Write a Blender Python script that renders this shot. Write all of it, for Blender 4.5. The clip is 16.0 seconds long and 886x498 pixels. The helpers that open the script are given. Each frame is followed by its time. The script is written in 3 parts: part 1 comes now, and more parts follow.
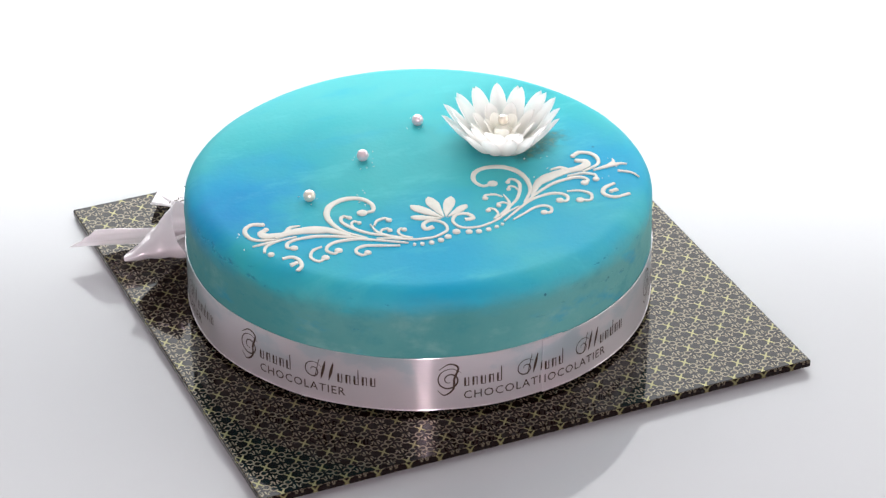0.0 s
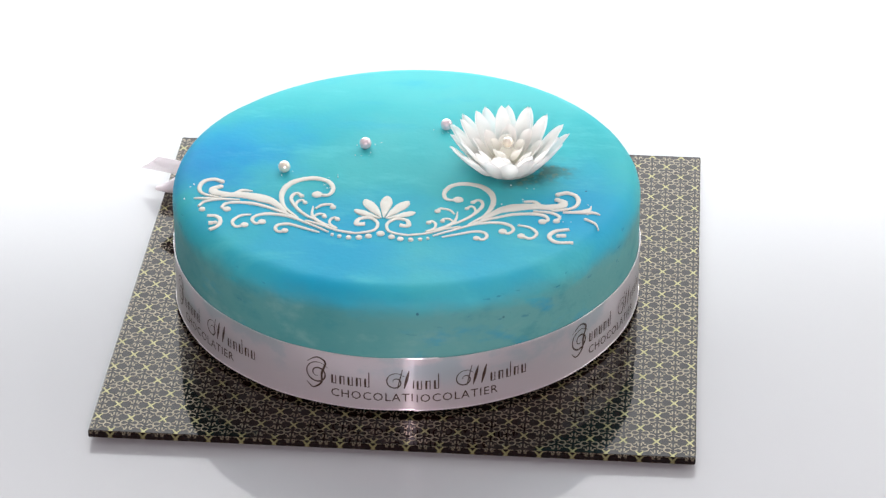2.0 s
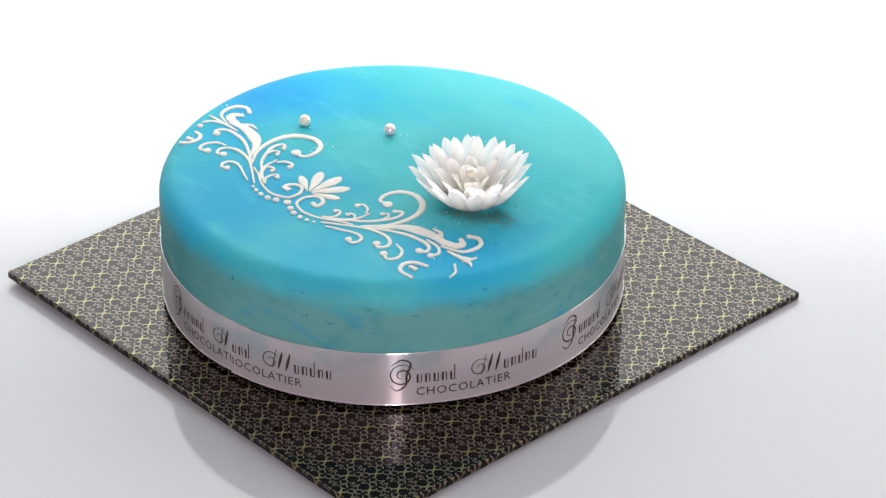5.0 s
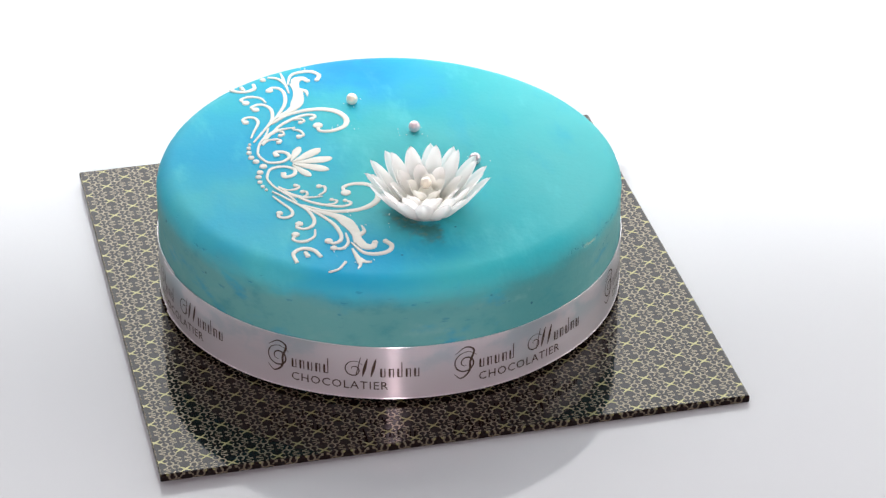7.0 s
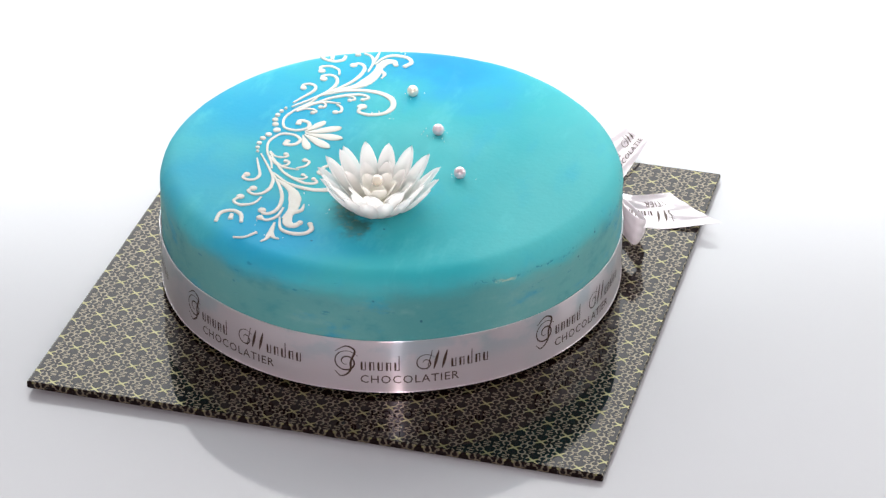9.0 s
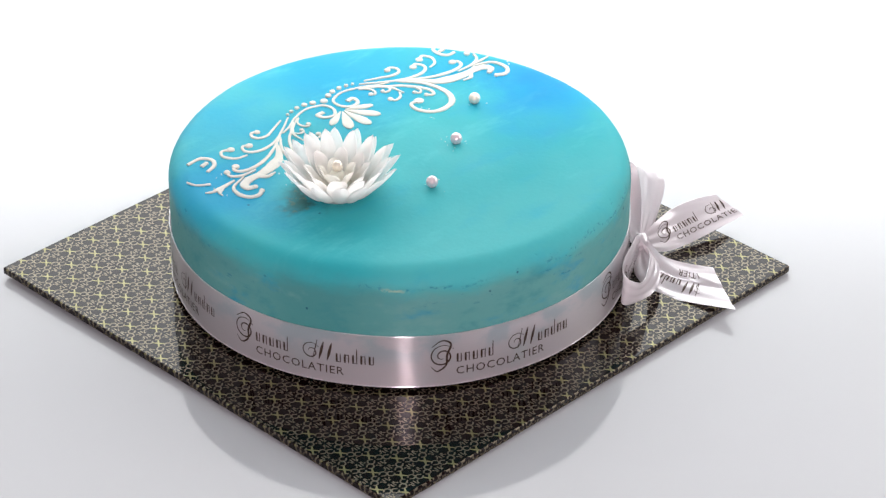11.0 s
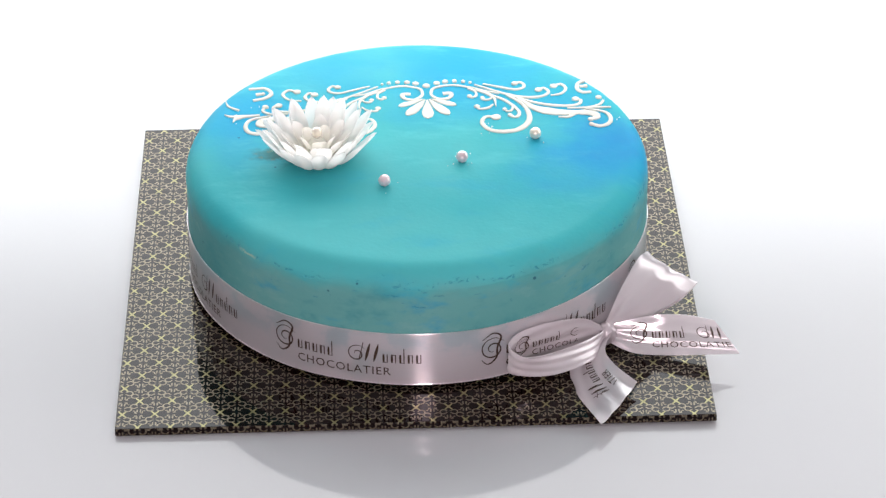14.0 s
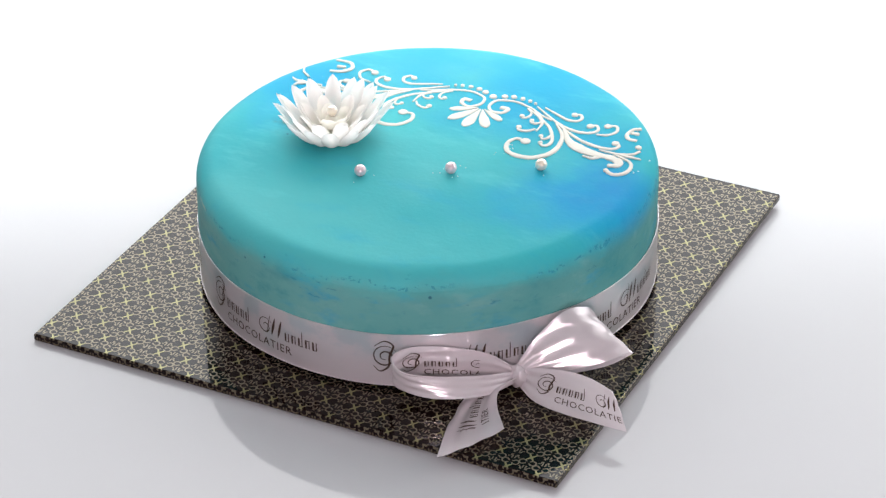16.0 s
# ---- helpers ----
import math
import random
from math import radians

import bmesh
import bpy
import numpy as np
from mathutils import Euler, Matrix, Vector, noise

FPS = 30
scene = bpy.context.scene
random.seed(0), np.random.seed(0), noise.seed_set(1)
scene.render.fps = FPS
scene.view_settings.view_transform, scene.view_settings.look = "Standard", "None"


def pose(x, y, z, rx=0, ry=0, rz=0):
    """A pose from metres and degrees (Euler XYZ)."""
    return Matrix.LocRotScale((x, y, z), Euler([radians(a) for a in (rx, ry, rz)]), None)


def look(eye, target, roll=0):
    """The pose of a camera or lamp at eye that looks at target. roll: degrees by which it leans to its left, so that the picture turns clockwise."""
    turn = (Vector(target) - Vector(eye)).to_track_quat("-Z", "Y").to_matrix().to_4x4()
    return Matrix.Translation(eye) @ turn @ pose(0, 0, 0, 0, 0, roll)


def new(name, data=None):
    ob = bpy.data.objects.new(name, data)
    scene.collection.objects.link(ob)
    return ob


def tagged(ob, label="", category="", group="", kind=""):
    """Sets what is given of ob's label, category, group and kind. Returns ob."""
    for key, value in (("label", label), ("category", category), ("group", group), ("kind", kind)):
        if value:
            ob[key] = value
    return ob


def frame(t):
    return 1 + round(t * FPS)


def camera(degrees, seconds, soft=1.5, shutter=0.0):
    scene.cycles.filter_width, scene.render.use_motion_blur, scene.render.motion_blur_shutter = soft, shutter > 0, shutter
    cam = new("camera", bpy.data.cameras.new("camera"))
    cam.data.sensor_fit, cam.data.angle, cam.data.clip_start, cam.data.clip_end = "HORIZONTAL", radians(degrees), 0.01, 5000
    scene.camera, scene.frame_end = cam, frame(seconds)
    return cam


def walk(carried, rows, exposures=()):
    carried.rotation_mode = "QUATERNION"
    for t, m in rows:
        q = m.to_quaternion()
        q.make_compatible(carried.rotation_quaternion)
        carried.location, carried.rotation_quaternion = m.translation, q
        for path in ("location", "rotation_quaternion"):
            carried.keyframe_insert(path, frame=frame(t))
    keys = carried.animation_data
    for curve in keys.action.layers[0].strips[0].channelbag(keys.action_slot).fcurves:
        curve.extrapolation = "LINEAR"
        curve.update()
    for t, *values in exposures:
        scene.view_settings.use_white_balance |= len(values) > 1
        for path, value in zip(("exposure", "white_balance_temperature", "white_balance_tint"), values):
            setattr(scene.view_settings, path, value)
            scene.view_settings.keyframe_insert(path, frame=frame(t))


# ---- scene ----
# the still camera, on a tripod in front of the table
cam = camera(16.905, 16.0, soft=1.35)
PITCH, YAW = 0.55217, 0.01145
EYE = Vector((0.0, -1.37917, 0.86882))
AHEAD = Vector((math.sin(YAW) * math.cos(PITCH), math.cos(YAW) * math.cos(PITCH), -math.sin(PITCH)))
STILL = look(EYE, EYE + AHEAD, -0.318)
walk(cam, [(0.0, STILL), (16.0, STILL)])

# ---- light ----
world = bpy.data.worlds.new("studio")
scene.world = world
world.use_nodes = True
world.node_tree.nodes["Background"].inputs[0].default_value = (0.93, 0.97, 1.0, 1)
world.node_tree.nodes["Background"].inputs[1].default_value = 0.08
scene.view_settings.exposure = 0.0


def area_lamp(name, eye, target, w, h, watts, colour):
    lamp = bpy.data.lights.new(name, "AREA")
    lamp.shape, lamp.size, lamp.size_y, lamp.energy, lamp.color = "RECTANGLE", w, h, watts, colour
    ob = new(name, lamp)
    ob.matrix_world = look(eye, target)
    return ob


area_lamp("back_softbox", (0, 1.55, 1.05), (0, 0, 0.55), 3.0, 1.6, 62.0, (0.97, 0.99, 1.0))
area_lamp("top_softbox", (0, -0.15, 1.55), (0, -0.05, 0), 1.5, 1.2, 1.4, (0.98, 0.99, 1.0))
area_lamp("front_lamp", (0.05, -1.75, 0.62), (0, 0, 0.03), 0.14, 0.45, 17.0, (1.0, 0.80, 0.86))
area_lamp("side_softbox", (1.25, 0.25, 0.55), (0, 0, 0.05), 0.9, 0.8, 7.0, (1.0, 0.98, 0.975))
area_lamp("side_softbox", (-1.25, 0.25, 0.55), (0, 0, 0.05), 0.9, 0.8, 0.6, (1.0, 0.98, 0.975))
# added lamp without a known source: fades the table behind the cake to white
whitener = area_lamp("rear_table_whitener", (0, 0.68, 0.50), (0, 0.68, 0), 3.0, 1.25, 9.5, (0.97, 0.99, 1.0))
whitener.data.spread = radians(34)


# ---- materials ----
class Sock:
    """A value socket with arithmetic, to write node maths as formulas."""

    def __init__(self, tree, s):
        self.tree, self.s = tree, s

    def op(self, kind, *others):
        n = self.tree.nodes.new("ShaderNodeMath")
        n.operation = kind
        for i, v in enumerate((self, *others)):
            if isinstance(v, Sock):
                self.tree.links.new(v.s, n.inputs[i])
            else:
                n.inputs[i].default_value = v
        return Sock(self.tree, n.outputs[0])

    def __add__(self, o): return self.op("ADD", o)
    def __sub__(self, o): return self.op("SUBTRACT", o)
    def __mul__(self, o): return self.op("MULTIPLY", o)
    def __truediv__(self, o): return self.op("DIVIDE", o)
    def abs(self): return self.op("ABSOLUTE")
    def min(self, o): return self.op("MINIMUM", o)
    def max(self, o): return self.op("MAXIMUM", o)
    def sqrt(self): return self.op("SQRT")
    def clamp(self): return self.op("MINIMUM", 1.0).op("MAXIMUM", 0.0)

    def ramp(self, a, b):
        """0 at a, 1 at b, smooth between."""
        n = self.tree.nodes.new("ShaderNodeMapRange")
        n.interpolation_type = "SMOOTHSTEP"
        self.tree.links.new(self.s, n.inputs[0])
        n.inputs[1].default_value, n.inputs[2].default_value = a, b
        return Sock(self.tree, n.outputs[0])


class Mat:
    """A node material under construction."""

    def __init__(self, name, base=(0.8, 0.8, 0.8), rough=0.5, **extra):
        self.m = bpy.data.materials.new(name)
        self.m.use_nodes = True
        self.t = self.m.node_tree
        self.b = self.t.nodes["Principled BSDF"]
        self.set("Base Color", (*base, 1))
        self.set("Roughness", rough)
        for k, v in extra.items():
            self.set(k.replace("_", " "), v)

    def set(self, key, v):
        if isinstance(v, Sock):
            self.t.links.new(v.s, self.b.inputs[key])
        else:
            self.b.inputs[key].default_value = v

    def place(self):
        if not hasattr(self, "co"):
            self.co = self.t.nodes.new("ShaderNodeTexCoord").outputs["Object"]
        return self.co

    def xyz(self):
        n = self.t.nodes.new("ShaderNodeSeparateXYZ")
        self.t.links.new(self.place(), n.inputs[0])
        return [Sock(self.t, o) for o in n.outputs]

    def noise(self, scale, detail=3.0, rough=0.5, stretch=None):
        n = self.t.nodes.new("ShaderNodeTexNoise")
        n.inputs["Scale"].default_value, n.inputs["Detail"].default_value, n.inputs["Roughness"].default_value = scale, detail, rough
        src = self.place()
        if stretch:
            k = self.t.nodes.new("ShaderNodeMapping")
            k.inputs["Scale"].default_value = stretch
            self.t.links.new(src, k.inputs[0])
            src = k.outputs[0]
        self.t.links.new(src, n.inputs["Vector"])
        return Sock(self.t, n.outputs["Fac"])

    def mix(self, fac, a, b):
        n = self.t.nodes.new("ShaderNodeMix")
        n.data_type = "RGBA"
        for sock, v in ((n.inputs[0], fac), (n.inputs[6], a), (n.inputs[7], b)):
            if isinstance(v, Sock):
                self.t.links.new(v.s, sock)
            else:
                sock.default_value = v if isinstance(v, (int, float)) else (*v, 1)
        return Sock(self.t, n.outputs[2])

    def see_through(self, share, colour):
        """Lets part of the light through, as thin cloth or paste does."""
        thin = self.t.nodes.new("ShaderNodeBsdfTranslucent")
        thin.inputs[0].default_value = (*colour, 1)
        both = self.t.nodes.new("ShaderNodeMixShader")
        both.inputs[0].default_value = share
        self.t.links.new(self.b.outputs[0], both.inputs[1])
        self.t.links.new(thin.outputs[0], both.inputs[2])
        self.t.links.new(both.outputs[0], self.t.nodes["Material Output"].inputs[0])

    def bump(self, height, strength, dist):
        n = self.t.nodes.new("ShaderNodeBump")
        n.inputs["Strength"].default_value, n.inputs["Distance"].default_value = strength, dist
        self.t.links.new(height.s, n.inputs["Height"])
        self.t.links.new(n.outputs[0], self.b.inputs["Normal"])


def fondant():
    k = Mat("blue_fondant", rough=0.6, IOR=1.38)
    x, y, z = k.xyz()
    big, mid, fine = k.noise(14, 4, 0.55), k.noise(38, 4, 0.6, (1, 1, 2.2)), k.noise(420, 3)
    wide = k.noise(7, 3, 0.5)

    def patch(px, py, r, soft, warp=0.09):
        dx, dy = x - px, y - py
        d = (dx * dx + dy * dy).sqrt() + (big - 0.5) * warp + (mid - 0.5) * 0.03
        return d.op("MULTIPLY", -1.0).ramp(-(r + soft), -(r - soft))

    blue = patch(-0.103, 0.002, 0.034, 0.034).max(patch(-0.028, -0.085, 0.045, 0.040) * 0.75).max(patch(-0.075, -0.05, 0.02, 0.04) * 0.7)
    blue = blue.max(patch(0.096, -0.040, 0.034, 0.034) * 0.85).max(patch(0.045, -0.085, 0.03, 0.045) * 0.75).max(patch(-0.06, 0.03, 0.0, 0.05) * 0.35)
    pale = k.mix(wide.ramp(0.35, 0.65), (0.028, 0.370, 0.412), (0.072, 0.435, 0.455))
    top = k.mix((blue * 0.95).clamp(), pale, (0.002, 0.30, 0.545))
    streak = k.noise(16, 5, 0.62, (1.0, 2.4, 1.0))
    top = k.mix(streak.ramp(0.52, 0.72) * 0.30, top, (0.006, 0.33, 0.52))
    top = k.mix(streak.ramp(0.46, 0.28) * 0.35, top, (0.11, 0.55, 0.57))
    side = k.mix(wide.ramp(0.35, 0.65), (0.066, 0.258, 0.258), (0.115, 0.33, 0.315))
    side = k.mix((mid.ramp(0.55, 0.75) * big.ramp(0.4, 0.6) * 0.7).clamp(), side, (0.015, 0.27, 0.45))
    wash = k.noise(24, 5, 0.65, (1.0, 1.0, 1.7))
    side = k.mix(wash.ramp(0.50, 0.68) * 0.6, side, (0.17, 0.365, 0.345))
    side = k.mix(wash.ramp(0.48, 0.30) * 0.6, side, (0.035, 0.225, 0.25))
    flecks = (k.noise(95, 3, 0.6, (1, 1, 3.5)).ramp(0.64, 0.70) * (z.ramp(0.040, 0.050)) * z.ramp(0.069, 0.063)) * big.ramp(0.44, 0.56)
    speck = None
    for sx, sy, sz, r in ((-0.0329, -0.1225, 0.0565, 0.0009), (0.1215, 0.0291, 0.0576, 0.0009), (0.083, -0.090, 0.0535, 0.0016), (0.062, -0.1085, 0.052, 0.0008),
                          (0.020, -0.1225, 0.060, 0.0007), (0.113, 0.052, 0.045, 0.0007), (-0.060, 0.109, 0.057, 0.0008), (-0.105, -0.060, 0.060, 0.0008),
                          (0.045, 0.116, 0.055, 0.0007), (0.030, 0.1205, 0.062, 0.0007), (0.096, -0.012, 0.0712, 0.0006), (0.075, 0.020, 0.0714, 0.0006), (-0.1115, 0.030, 0.066, 0.0009)):
        ex, ey, ez = x - sx, y - sy, z - sz
        d = ((ex * ex + ey * ey + ez * ez).sqrt() + (fine - 0.5) * 0.001).op("MULTIPLY", -1.0).ramp(-r * 1.5, -r * 0.6)
        speck = d if speck is None else speck.max(d)
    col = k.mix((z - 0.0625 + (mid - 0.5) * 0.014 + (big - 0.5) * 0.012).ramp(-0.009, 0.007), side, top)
    top_deep = patch(-0.108, -0.014, 0.016, 0.024) * z.ramp(0.050, 0.064)
    col = k.mix(top_deep * 0.8, col, (0.0, 0.21, 0.50))
    seam = ((z - 0.0625 + (mid - 0.5) * 0.014).abs() * -1.0).ramp(-0.0011, -0.0004)
    seam = seam * k.noise(380, 2).ramp(0.50, 0.60) * patch(-0.112, -0.04, 0.036, 0.01, 0.02).max(patch(-0.03, 0.118, 0.04, 0.01, 0.02)).max(patch(0.072, 0.098, 0.030, 0.01, 0.02)).max(patch(-0.108, 0.048, 0.028, 0.01, 0.02))
    flecks = flecks.max(seam)
    col = k.mix(flecks * 0.45, col, (0.012, 0.16, 0.26))
    stain = patch(0.071, 0.004, 0.010, 0.008, 0.05).max(patch(0.060, -0.007, 0.010, 0.007, 0.05)).max(patch(0.066, -0.001, 0.012, 0.007, 0.05)) * mid.ramp(0.40, 0.54)
    col = k.mix(stain * 0.85, col, (0.035, 0.11, 0.095))
    crumb = k.noise(300, 2)
    col = k.mix(stain * crumb.ramp(0.57, 0.64) * 0.5, col, (0.16, 0.22, 0.15))
    crack = patch(0.0865, 0.0900, 0.006, 0.006, 0.0) * (((z - 0.0615 + (mid - 0.5) * 0.010).abs() * -1.0).ramp(-0.0012, -0.0005)) * crumb.ramp(0.45, 0.52)
    col = k.mix(crack * 0.8, col, (0.40, 0.50, 0.36))
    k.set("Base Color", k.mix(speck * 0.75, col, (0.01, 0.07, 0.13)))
    k.set("Roughness", (mid * 0.2) + 0.48)
    k.set("Specular IOR Level", 0.15)
    k.set("Subsurface Weight", 0.10)
    k.set("Subsurface Scale", 0.004)
    k.b.inputs["Subsurface Radius"].default_value = (0.4, 1.0, 1.0)
    k.bump(fine * 0.25 + mid + flecks * -1.5, 0.4, 0.0009)
    return k.m


def patterned_paper():
    """Dark brown laminated paper printed with a lattice of gold crosses and hooks."""
    k = Mat("patterned_paper", rough=0.07, IOR=1.27)
    x, y, z = k.xyz()
    v0 = (y + z * y.abs().op("GREATER_THAN", 0.1519)) * 1000.0
    u0 = (x + z * x.abs().op("GREATER_THAN", 0.1519)) * 1000.0
    W, H = 16.6, 23.2

    def cell(s, period, shift):
        t = (s / period) + shift + 200.5
        return (t.op("FRACT") - 0.5) * period

    ua, va, ub, vb = cell(u0, W, 0.0), cell(v0, H, 0.0), cell(u0, W, 0.5), cell(v0, H, 0.5)
    use = ((ua.abs() / (W / 2)) + (va.abs() / (H / 2))).op("LESS_THAN", 1.0)
    u = (ub + (ua - ub) * use).abs()
    v = (vb + (va - vb) * use).abs()

    def seg(ax, ay, bx, by):
        dx, dy = bx - ax, by - ay
        h = (((u - ax) * dx + (v - ay) * dy) / (dx * dx + dy * dy)).clamp()
        ex, ey = u - ax - h * dx, v - ay - h * dy
        return (ex * ex + ey * ey).sqrt()

    def ring(cx, cy, r):
        ex, ey = u - cx, v - cy
        return ((ex * ex + ey * ey).sqrt() - r).abs()

    cross = seg(0, 0, 1.75, 2.3) - ((u + v) * -0.06 + 0.52)
    arc = ring(2.65, 4.55, 1.8).max((u - 1.7).op("LESS_THAN", 0.0) * ((v - 3.9).op("GREATER_THAN", 0.0)) * 0.9)
    hooks = arc.min(seg(1.9, 6.0, 1.0, 5.3)).min(seg(6.5, 1.2, 7.5, 1.2)).min(seg(6.5, 1.2, 6.5, 3.0)).min(seg(5.4, 3.0, 6.5, 3.0)).min(seg(0.8, 7.7, 0.8, 9.5))
    wear = k.noise(900, 2)
    gold, line = cross.ramp(0.25, -0.1), hooks.ramp(0.52, 0.26)
    col = k.mix(line, k.mix(wear, (0.004, 0.0012, 0.0009), (0.007, 0.0022, 0.0018)), (0.150, 0.130, 0.094))
    col = k.mix(gold, col, (0.215, 0.202, 0.100))
    k.set("Base Color", col)
    k.set("Metallic", line.max(gold) * 0.5)
    k.set("Roughness", line.max(gold) * 0.16 + 0.04)
    k.bump(k.noise(30, 2), 0.03, 0.001)
    return k.m


def satin():
    k = Mat("white_satin", (0.84, 0.76, 0.79), 0.34, IOR=1.5)
    weave = k.noise(1800, 1, 0.5, (1, 1, 0.1))
    x, y, z = k.xyz()
    cloth = k.mix(k.noise(60, 3), (0.86, 0.82, 0.845), (0.93, 0.885, 0.91))
    damp = k.noise(46, 4, 0.6, (1, 1, 1.6)).ramp(0.46, 0.58) * z.ramp(0.012, 0.026) * (x * x + y * y).sqrt().ramp(0.1275, 0.1262)
    k.set("Base Color", k.mix(damp * 0.75, cloth, (0.50, 0.66, 0.71)))
    k.set("Roughness", weave * 0.02 + 0.23)
    k.set("Metallic", 0.50)
    k.set("Specular IOR Level", 1.0)
    k.set("Coat Weight", 0.6)
    k.set("Coat Roughness", 0.18)
    k.set("Anisotropic", 0.95)
    k.set("Anisotropic Rotation", 0.25)
    tan = k.t.nodes.new("ShaderNodeTangent")
    tan.direction_type, tan.axis = "RADIAL", "Z"
    k.t.links.new(tan.outputs[0], k.b.inputs["Tangent"])
    k.bump(k.noise(55, 2, 0.5), 0.16, 0.0016)
    k.see_through(0.48, (0.97, 0.93, 0.94))
    return k.m


def sugar_paste():
    k = Mat("white_sugar_paste", rough=0.55, IOR=1.4)
    x, y, z = k.xyz()
    n = k.noise(240, 3)
    rr = (x * x + y * y).sqrt()
    k.set("Base Color", k.mix(rr.ramp(0.004, 0.020), (0.93, 0.91, 0.80), k.mix(n, (0.955, 0.93, 0.915), (0.975, 0.955, 0.94))))
    k.set("Subsurface Weight", 0.6)
    k.set("Subsurface Scale", 0.007)
    k.b.inputs["Subsurface Radius"].default_value = (1.0, 0.9, 0.85)
    k.bump(n, 0.2, 0.0006)
    k.see_through(0.55, (1.0, 0.985, 0.965))
    return k.m


def royal_icing():
    k = Mat("cream_icing", rough=0.6)
    n = k.noise(300, 3)
    k.set("Base Color", k.mix(n, (0.59, 0.585, 0.51), (0.66, 0.655, 0.60)))
    k.bump(k.noise(700, 3), 0.35, 0.0005)
    return k.m


def pearl_coat(name, base):
    k = Mat(name, base, 0.2, IOR=1.6, Metallic=0.45)
    k.set("Coat Weight", 0.6)
    k.set("Coat Roughness", 0.1)
    k.set("Sheen Weight", 0.4)
    k.set("Base Color", k.mix(k.noise(500, 2), base, tuple(c * 0.9 for c in base)))
    return k.m


def table_top():
    k = Mat("white_gloss_table", rough=0.06, IOR=1.36)
    n = k.noise(5, 4)
    k.set("Base Color", k.mix(n, (0.44, 0.45, 0.465), (0.47, 0.478, 0.49)))
    k.set("Roughness", k.noise(30, 4) * 0.05 + 0.03)
    return k.m


def plain_wall():
    k = Mat("white_wall", rough=0.8)
    k.set("Base Color", k.mix(k.noise(3, 5), (0.74, 0.74, 0.74), (0.80, 0.80, 0.80)))
    k.bump(k.noise(150, 3), 0.2, 0.001)
    return k.m


FONDANT, PAPER, SATIN, PASTE, ICING = fondant(), patterned_paper(), satin(), sugar_paste(), royal_icing()
PEARL_CREAM, PEARL_PINK = pearl_coat("cream_pearl", (0.88, 0.81, 0.67)), pearl_coat("pink_pearl", (0.80, 0.65, 0.68))
TABLE, WALL = table_top(), plain_wall()
INK = Mat("brown_foil_print", (0.060, 0.036, 0.025), 0.45, Metallic=0.2).m


# ---- building helpers ----
def part(name, bm, material, parent=None, label="", smooth=True):
    me = bpy.data.meshes.new(name)
    bmesh.ops.recalc_face_normals(bm, faces=bm.faces)
    bm.to_mesh(me)
    bm.free()
    me.materials.append(material)
    if smooth:
        me.shade_smooth()
        me.set_sharp_from_angle(angle=radians(50))
    ob = new(name, me)
    ob.parent = parent
    if label:
        tagged(ob, label)
    return ob


def spline(points, n):
    """n + 1 points on a Catmull-Rom curve through the points given."""
    p = [Vector(q) for q in points]
    p = [p[0] * 2 - p[1]] + p + [p[-1] * 2 - p[-2]]
    out = []
    for i in range(n + 1):
        s = i / n * (len(p) - 3)
        k = min(int(s), len(p) - 4)
        f = s - k
        a, b, c, d = p[k:k + 4]
        out.append(((b * 2) + (c - a) * f + (a * 2 - b * 5 + c * 4 - d) * f * f + (b * 3 - a - c * 3 + d) * f ** 3) * 0.5)
    return out


def grid(bm, rows, closed=False):
    """Quads over rows of points."""
    v = [[bm.verts.new(p) for p in row] for row in rows]
    for a, b in zip(v, v[1:]):
        m = len(a)
        for i in range(m if closed else m - 1):
            j = (i + 1) % m
            bm.faces.new((a[i], a[j], b[j], b[i]))
    return v


def sheet(rows, thick):
    """A closed thin solid over a grid of points."""
    bm = bmesh.new()
    v = grid(bm, rows)
    bm.normal_update()
    low = []
    for row in v:
        low.append([bm.verts.new(q.co - q.normal * thick) for q in row])
    for a, b in zip(low, low[1:]):
        for i in range(len(a) - 1):
            bm.faces.new((a[i], b[i], b[i + 1], a[i + 1]))
    loop = [(r, 0) for r in range(len(v))] + [(len(v) - 1, c) for c in range(1, len(v[0]))]
    loop += [(r, len(v[0]) - 1) for r in range(len(v) - 2, -1, -1)] + [(0, c) for c in range(len(v[0]) - 2, 0, -1)]
    for (r, c), (s, d) in zip(loop, loop[1:] + loop[:1]):
        bm.faces.new((v[r][c], v[s][d], low[s][d], low[r][c]))
    return bm


# ---- the turning ----
ANGLES = ((0.0, 21.1), (0.5, 14.03), (1.0, 6.97), (1.5, 0.0), (2.0, -7.06), (2.5, -14.16), (3.0, -21.3), (3.5, -28.5), (4.0, -35.6),
          (6.5, -71.6), (7.0, -78.95), (7.5, -86.2), (8.0, -93.35), (8.5, -100.6), (9.0, -107.85), (11.5, -144.6), (12.0, -151.85),
          (12.5, -159.05), (13.0, -166.2), (13.5, -173.32), (14.0, -180.44), (14.5, -187.55), (15.0, -194.7), (15.5, -201.85), (16.0, -208.85))
# the board leans a little on its turntable
LEAN = Vector((0, 0, 1)).rotation_difference(Vector((0.00246, 0.00767, 1))).to_matrix().to_4x4()


def spin(t):
    return pose(0, 0, 0, 0, 0, float(np.interp(t, *zip(*ANGLES)))) @ LEAN


# ---- the studio ----
FLOOR_Z = -0.0016


